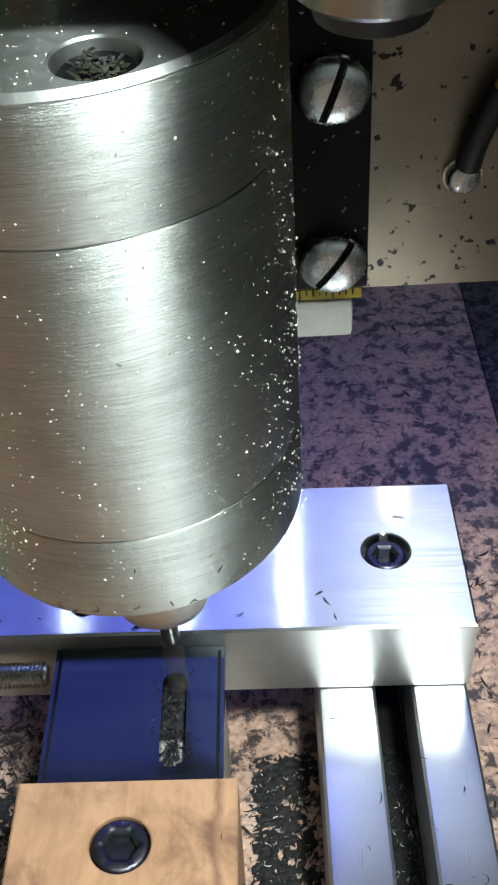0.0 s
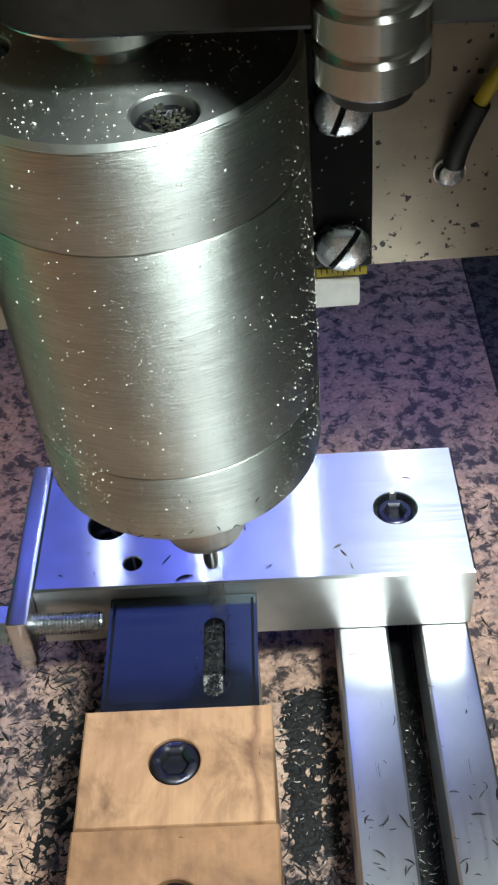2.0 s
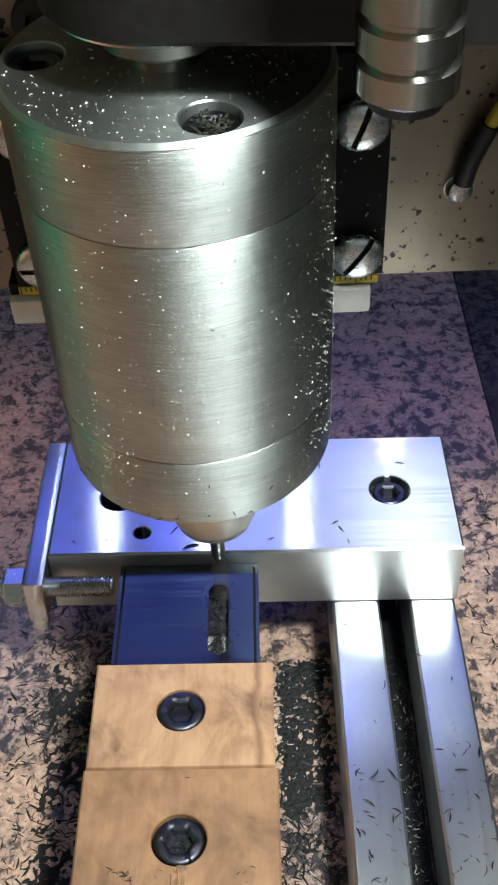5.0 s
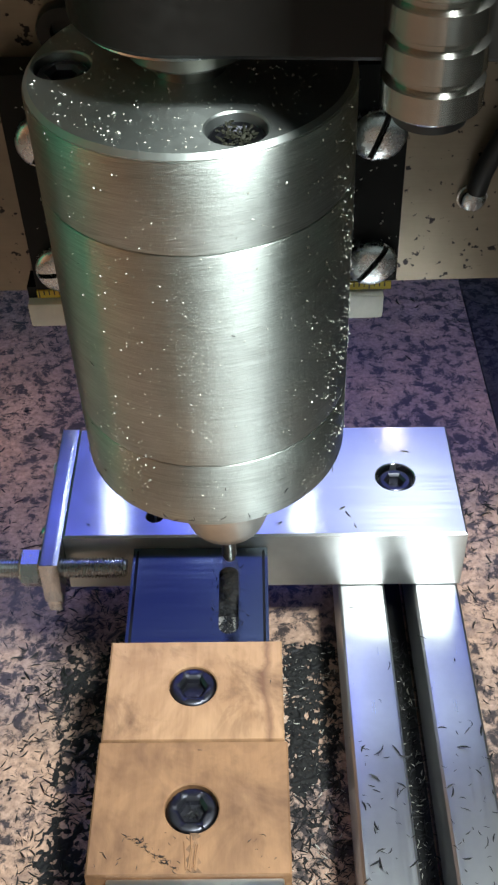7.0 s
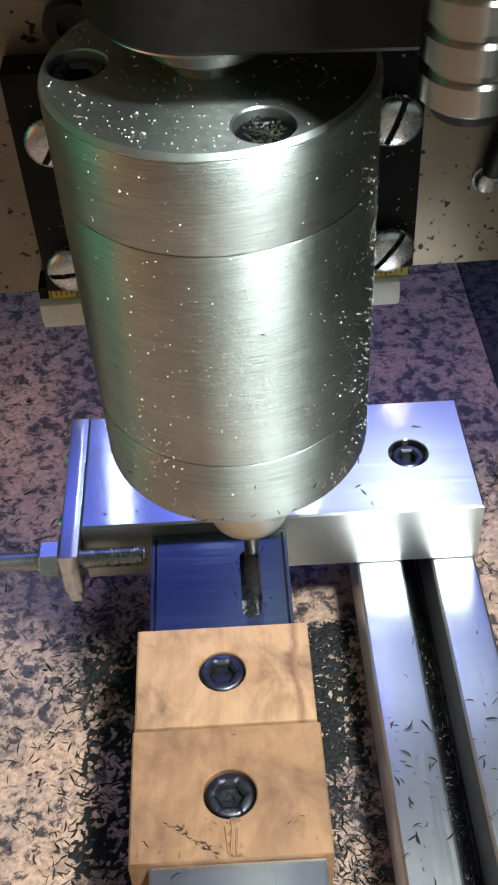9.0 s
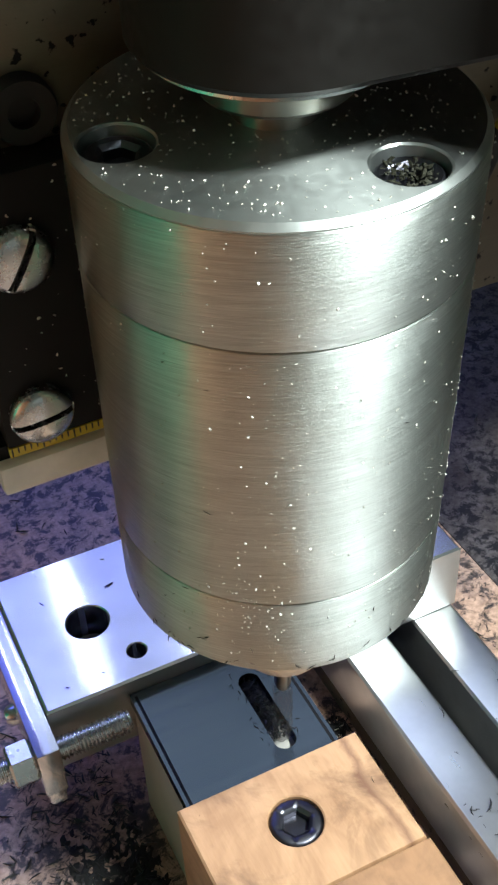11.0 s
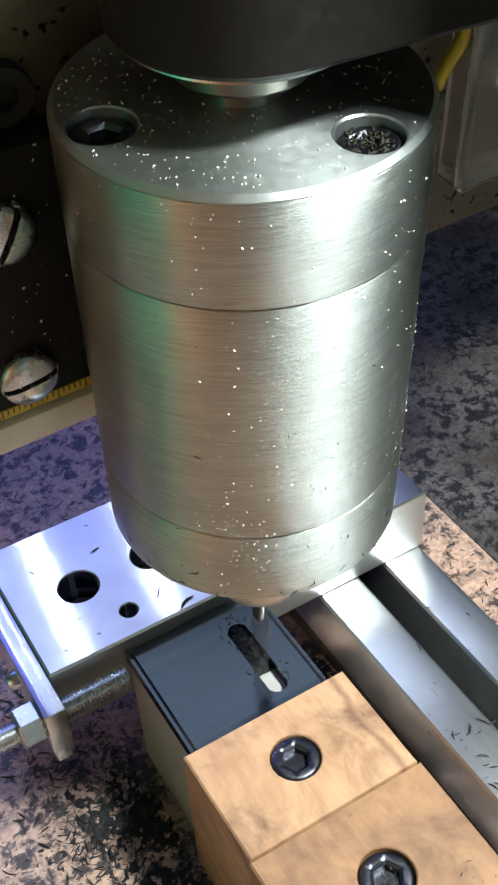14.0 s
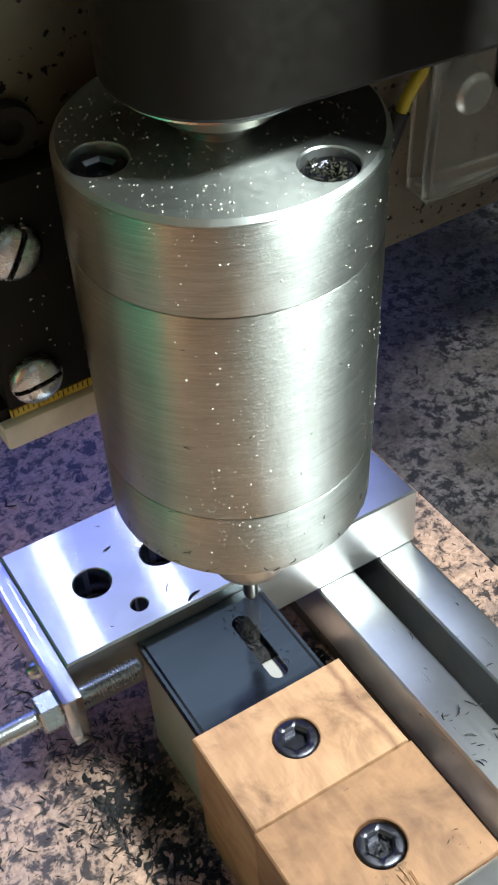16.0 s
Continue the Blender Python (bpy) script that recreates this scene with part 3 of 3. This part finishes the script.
def side_plate():
    t = rides(thing("gantry_plate", 40, 43, 64.3, "dull scratched metal gantry plate", "plate"))
    part("plate", box(-150, 150, 40.8, 45, 64.3, 190, 0.3), OLDPLATE, t)
    part("screw", slotted_head(36.1, 40.8, 84.2, 2.6, 10), STEEL, t, "small cross head screw")
    part("bolt", lathe([(0, 40.0), (2.0, 40.0), (2.2, 38.4), (4.3, 38.2), (4.6, 38.8), (4.6, 40.8)], (-36.2, 0, 120.0), "y", 40), RUBBER, t, "dark round bolt head")


spindle()
belt_cover()
turned_rod()
back_plate()
side_plate()


def tube(points, r, n=12):
    """A round tube along a smooth line through the points."""
    pts = [Vector(p) for p in points]
    line = []
    for k in range(len(pts) - 1):
        a, b, c, d = pts[max(k - 1, 0)], pts[k], pts[k + 1], pts[min(k + 2, len(pts) - 1)]
        for i in range(8):
            u = i / 8
            line.append(0.5 * (2 * b + (c - a) * u + (2 * a - 5 * b + 4 * c - d) * u * u + (3 * b - a - 3 * c + d) * u ** 3))
    line.append(pts[-1])
    bm, rings = bmesh.new(), []
    for k, p in enumerate(line):
        way = (line[min(k + 1, len(line) - 1)] - line[max(k - 1, 0)]).normalized()
        side = way.cross(Vector((0.3, 1, 0.2))).normalized()
        up = way.cross(side)
        rings.append([bm.verts.new(p + r * (side * math.cos(2 * math.pi * i / n) + up * math.sin(2 * math.pi * i / n))) for i in range(n)])
    for a, b in zip(rings, rings[1:]):
        wall(bm, a, b)
    bm.faces.new(rings[0])
    bm.faces.new(rings[-1])
    return bm


def earth_wire():
    t = rides(thing("earth_wire", 37, 38, 84, "yellow and green earth wire in a black sleeve", "wire"))
    part("sleeve", tube([(36.5, 38.8, 86.6), (37.0, 38.2, 90.4), (38.2, 37.8, 94.4), (39.9, 37.6, 98.9)], 1.9), RUBBER, t, "black heat shrink sleeve")
    part("wire", tube([(39.7, 37.6, 98.4), (41.7, 37.6, 102.4), (45.3, 37.6, 108.4), (45.3, 39, 118.4), (43.3, 39.4, 136.4)], 1.25), YELLOW, t)
    part("lug", lathe([(1.2, 0), (2.9, 0), (2.9, -0.6), (1.2, -0.6)], (36.1, 40.7, 84.2), "y", 24), STEEL, t, "tinned ring lug")


def clear_box():
    t = rides(thing("clear_box", 56, 36, 78, "clear acrylic box fixed to the gantry plate", "box"))
    x0, x1, y0, y1, z0, z1 = 45, 71, 33, 40.7, 78, 110
    for name, b in (("front", (x0, x1, y0, y0 + 2.4, z0, z1)), ("side", (x0, x0 + 2.4, y0 + 2.5, y1, z0, z1)), ("side", (x1 - 2.4, x1, y0 + 2.5, y1, z0, z1)), ("base", (x0 + 2.5, x1 - 2.5, y0 + 2.5, y1, z0, z0 + 2.4))):
        part(name, box(*b, 0.3), ACRYLIC, t)
    part("bolt", lathe([(0, 35.6), (3.4, 35.7), (4.2, 36.4), (4.2, 40.7)], (56.5, 0, 98), "y", 32), STEEL, t, "bright bolt inside the box")


earth_wire()
clear_box()


# ---- loose chips ----
def chips(name, spots, sizes, material, label, parent=None, curl=0.5, fat=0.13):
    """Curled slivers, three bends each, lying at the spots (place, up)."""
    verts, faces = [], []
    for place, up in spots:
        up = Vector(up).normalized()
        side = up.cross(Vector((random.uniform(-1, 1), random.uniform(-1, 1), random.uniform(-1, 1)))).normalized()
        size = random.uniform(*sizes) * random.choice((0.6, 1.0, 1.0, 1.4))
        wide = size * fat * random.uniform(0.6, 1.5)
        way, p, base = side, Vector(place) + up * wide * 0.4, len(verts)
        bend, lift = random.uniform(-curl, curl), random.uniform(0, 0.25)
        for k in range(4):
            cross = up.cross(way).normalized()
            w = wide * (0.35, 1.0, 0.9, 0.2)[k]
            for q in (p + cross * w * 0.5, p + up * w * 0.6, p - cross * w * 0.5):
                verts.append(q)
            p = p + (way + up * lift * (k - 0.5) * 0.3).normalized() * size / 3
            way = (Matrix.Rotation(bend, 3, up) @ way).normalized()
        for k in range(3):
            a = base + 3 * k
            faces += [(a, a + 1, a + 4, a + 3), (a + 1, a + 2, a + 5, a + 4), (a + 2, a, a + 3, a + 5)]
        faces += [(base, base + 2, base + 1), (base + 9, base + 10, base + 11)]
    off = base_of(parent)
    if leans(parent):
        verts = [LEAN_TURN @ v for v in verts]
    mesh = bpy.data.meshes.new(name)
    mesh.from_pydata([Vector((v.x * MM, v.y * MM, (v.z + FLOOR) * MM)) - off for v in verts], [], faces)
    mesh.materials.append(material)
    ob = new(name, mesh)
    ob.parent = parent
    return tagged(ob, label, "" if parent else "chips", "", "stuff")


def strewn(n, x0, x1, y0, y1, z, power=1.0, clump=0.0):
    out = []
    while len(out) < n:
        x, y = random.uniform(x0, x1), random.uniform(y0, y1)
        if noise.noise((x * 0.06, y * 0.06, z)) * clump > random.uniform(-0.5, 0.5) or random.random() > clump:
            out.append(((x, y, z), (random.uniform(-0.3, 0.3), random.uniform(-0.3, 0.3), 1)))
    return out


floor_spots = strewn(1300, -60, -38, -75, 62, -40, 1, 0.5) + strewn(2100, -128, -38, -98, 78, -40, 1, 0.6) + strewn(2300, 0.8, 14.9, -100, 30, -40, 1, 0.3) + strewn(620, 45.5, 71, -90, 95, -40, 1, 0.5) + strewn(420, -120, 110, 70, 190, -40, 1, 0.6)
chips("floor_chips", floor_spots, (0.8, 2.9), CHIP, "black plastic milling chips strewn on the granite", None, 0.35, 0.13)
chips("floor_glints", strewn(520, 0.8, 14.9, -100, 30, -39.8, 1, 0.7), (0.4, 1.3), FLUFF, "pale glinting swarf among the black chips")


def dust(name, x0, x1, y0, y1, z, cover, label, step=0.7):
    """A thin uneven drift of milling dust that breaks up into patches."""
    nx, ny = int((x1 - x0) / step), int((y1 - y0) / step)
    verts = []
    for j in range(ny + 1):
        for i in range(nx + 1):
            x, y = x0 + (x1 - x0) * i / nx, y0 + (y1 - y0) * j / ny
            h = noise.noise((x * 0.09, y * 0.09, 3.1)) * 0.4 + noise.noise((x * 0.4, y * 0.4, 7.7)) * 0.35 + noise.noise((x * 0.97, y * 0.97, 1.3)) * 0.75
            rim = min(1.0, min(1.5 * i + 5, 1.5 * (nx - i) + 5, j, ny - j) / 11)
            verts.append(Vector((x, y, z + max(-0.4, min(0.9, 0.8 * (h + cover - 0.9 * (1 - rim)))))))
    faces = [(j * (nx + 1) + i, j * (nx + 1) + i + 1, (j + 1) * (nx + 1) + i + 1, (j + 1) * (nx + 1) + i) for j in range(ny) for i in range(nx)]
    mesh = bpy.data.meshes.new(name)
    mesh.from_pydata([Vector((v.x * MM, v.y * MM, (v.z + FLOOR) * MM)) for v in verts], [], faces)
    mesh.materials.append(DUST)
    tagged(new(name, mesh), label, "dust", "", "stuff")


# besides dust, these black drifts paint in the shade beside rail and jaw
dust("milling_dust", 0.7, 15.0, -100, -12, -40, -0.25, "black milling dust and painted shade between clamp blocks and rail", 0.5)
dust("milling_dust", 0.7, 15.0, -16.4, 34, -40.03, 0.25, "black milling dust and painted shade before the vice jaw", 0.5)
# left of the clamp blocks the black drifts also deepen the blocks' cast shadow
dust("milling_dust", -72, -37.0, -90, 36, -40, -0.5, "patchy black milling dust and painted shade on the granite", 0.6)
dust("milling_dust", -56, -37.2, -40, 35, -40.02, 0.08, "black drift of dust that paints the clamp blocks' shadow on the granite", 0.6)
dust("slot_dust", -14.2, -9.2, 11.5, 24.2, -5.4, 0.75, "black milling dust in the milled slot", 0.3)
chips("slot_chips", strewn(900, 26.8, 33.4, -120, 30, -37.4, 1, 0.4), (0.9, 2.6), CHIP, "black chips heaped between the bed rails")
chips("pale_chips", strewn(330, 26.8, 33.4, -110, 22, -37.0, 1, 0.8), (0.4, 1.5), FLUFF, "pale glinting chips between the bed rails")
rail_spots = strewn(110, 15.6, 26.2, -95, -14, -17.2, 1, 0.4) + strewn(120, 34.2, 44.4, -95, -8, -17.2, 1, 0.4) + strewn(10, 15.6, 44, -10, 26, -17.2)
rail_spots = [p for p in rail_spots if not 26.4 < p[0][0] < 34.0]
chips("rail_chips", rail_spots, (0.7, 2.4), CHIP, "black chips lying on the bed rails")
chips("jaw_chips", strewn(16, -50, 44, 32, 68, 1.02), (1.2, 3.4), CHIP, "a few black chips on the jaw")
chips("wood_chips", strewn(26, -36, -1, -52, -44, -0.28) + strewn(6, -36, -1, -40, -2, -0.1), (0.6, 1.8), CHIP, "black chips on the clamp blocks")
chips("socket_chips", [((-18.2 + random.gauss(0, 0.9), -39.9 + random.gauss(0, 0.9), -1.6 + random.uniform(-0.6, 0.6)), (random.uniform(-1, 1), random.uniform(-1, 1), 1)) for k in range(60)], (0.5, 1.5), CHIP, "black chips stuck in the screw socket")
chips("gouge_chips", [((-30 + k * 0.16 + random.gauss(0, 0.5), -45.5 - k * 0.11 + random.gauss(0, 0.4), -0.28), (0, 0, 1)) for k in range(60)], (0.4, 1.4), CHIP, "black chips along a scratch in the wood")
chips("plate_chips", strewn(60, -33, -1.5, -98, -54, -1.2), (0.7, 2.4), CHIP, "black chips on the end plate")
chips("sheet_chips", [(p, u) for p, u in strewn(110, -15.8, -7.6, 3.2, 26, -2.95, 1, 0.2) if abs(p[0] + 11.7) > 2.3], (0.4, 1.3), CHIP, "fine black chips along the milled slot")


packed = [((random.gauss(-11.7, 1.0), random.uniform(15.0, 23.4), random.uniform(-5.8, -3.6)), (random.uniform(-1, 1), random.uniform(-1, 1), 1)) for k in range(260)]
chips("packed_chips", packed, (0.5, 1.6), CHIP, "black chips packed into the milled slot")
clump = []
for k in range(380):
    clump.append(((random.gauss(-11.7, 1.1), random.uniform(4.2, 13.5), random.uniform(-5.6, -3.6)), (random.uniform(-0.5, 0.5), random.uniform(-0.5, 0.5), 1)))
CLUMP = thing("chip_clump", -11.7, 9, -5, "clump of fine black chips in the milled slot", "chips")
chips("clump", clump, (0.3, 1.0), CHIP, "matted black chips", CLUMP, 0.8, 0.3)
TORN = next(o for o in bpy.data.objects if o.name == "clamp_block.001")
for k in range(6):
    sx, sy, sl = -19.0 + k * 0.34 + random.uniform(-0.1, 0.1), -52.9 + random.uniform(0, 1.2), random.uniform(3.5, 7)
    strip = box(sx, sx + random.uniform(0.2, 0.45), sy, sy + sl, -0.34, random.uniform(-0.1, 0.25), 0.08, None, 1)
    bmesh.ops.rotate(strip, verts=strip.verts, cent=(sx, sy, -0.3), matrix=Matrix.Rotation(radians(random.uniform(-7, 7)), 3, "Z"))
    part("splinter", strip, WOODB, TORN)


def swarf():
    """Pale swarf and a few black slivers that cling to the spindle."""
    t = next(o for o in MOVING if o.name == "spindle")
    pale, black, packed = [], [], []
    for k in range(1150):
        a = radians(random.choice((random.gauss(-28, 16), random.gauss(-20, 10), random.uniform(-200, 5), random.uniform(-200, -40), random.gauss(-110, 40))))
        z = 126 - 73 * random.random() ** random.choice((0.7, 1.0, 1.3))
        pale.append(((AX + AR * math.cos(a), AY + AR * math.sin(a), z), (math.cos(a), math.sin(a), 0)))
    for k in range(110):
        a, z = radians(random.gauss(-126, 7)), random.gauss(66, 4)
        pale.append(((AX + AR * math.cos(a), AY + AR * math.sin(a), max(53, z)), (math.cos(a), math.sin(a), 0)))
    for k in range(620):
        r, a = AR * 0.95 * math.sqrt(random.random()), random.uniform(-math.pi, math.pi)
        x, y = AX + r * math.cos(a), AY + r * math.sin(a)
        if all(math.hypot(x - AX - 19.0 * math.cos(radians(h)), y - AY - 19.0 * math.sin(radians(h))) > 4.7 for h in (-69, 176, 53)):
            pale.append(((x, y, 127.0), (0, 0, 1)))
    for k in range(60):
        a, z = radians(random.uniform(-190, 0)), random.choice((random.uniform(52.6, 65), random.uniform(52.5, 54), random.uniform(53, 105)))
        black.append(((AX + AR * math.cos(a), AY + AR * math.sin(a), z), (math.cos(a), math.sin(a), 0)))
    for k in range(150):
        r, a = 2.9 * math.sqrt(random.random()), random.uniform(-math.pi, math.pi)
        packed.append(((AX + 19.0 * math.cos(radians(-69)) + r * math.cos(a), AY + 19.0 * math.sin(radians(-69)) + r * math.sin(a), 125.6 + random.uniform(-0.3, 0.25)), (random.uniform(-0.6, 0.6), random.uniform(-0.6, 0.6), 1)))
    chips("swarf", pale, (0.1, 0.34), FLUFF, "pale specks of swarf", t, 0.8, 0.6)
    chips("sliver_dust", black, (0.5, 1.6), CHIP, "black slivers", t)
    chips("socket_swarf", packed, (0.35, 0.9), GREYSWARF, "grey swarf packed into the screw socket", t, 0.8, 0.4)
    p = next(o for o in MOVING if o.name == "mounting_plate")
    chips("specks", [((random.uniform(-46, 22.5), 33.98, random.uniform(71, 120)), (0, -1, 0)) for k in range(150)], (0.25, 0.6), FLUFF, "pale specks", p, 0.8, 0.6)


swarf()


def motions():
    for ob in MOVING:
        x, y, z = ob.location
        walk(ob, [(t, pose(x, y + s * MM, z)) for t, s in TRAVEL])
    # the cutter sweeps the clump of chips to the slot's far end
    x, y, z = CLUMP.location
    walk(CLUMP, [(t, pose(x, y + s * MM, z + h * MM)) for t, s, h in ((0, 0, 0), (10.2, 0, 0), (11.2, 6, 0.6), (12.3, 14, 0.6), (16, 14, 0.6))])


motions()
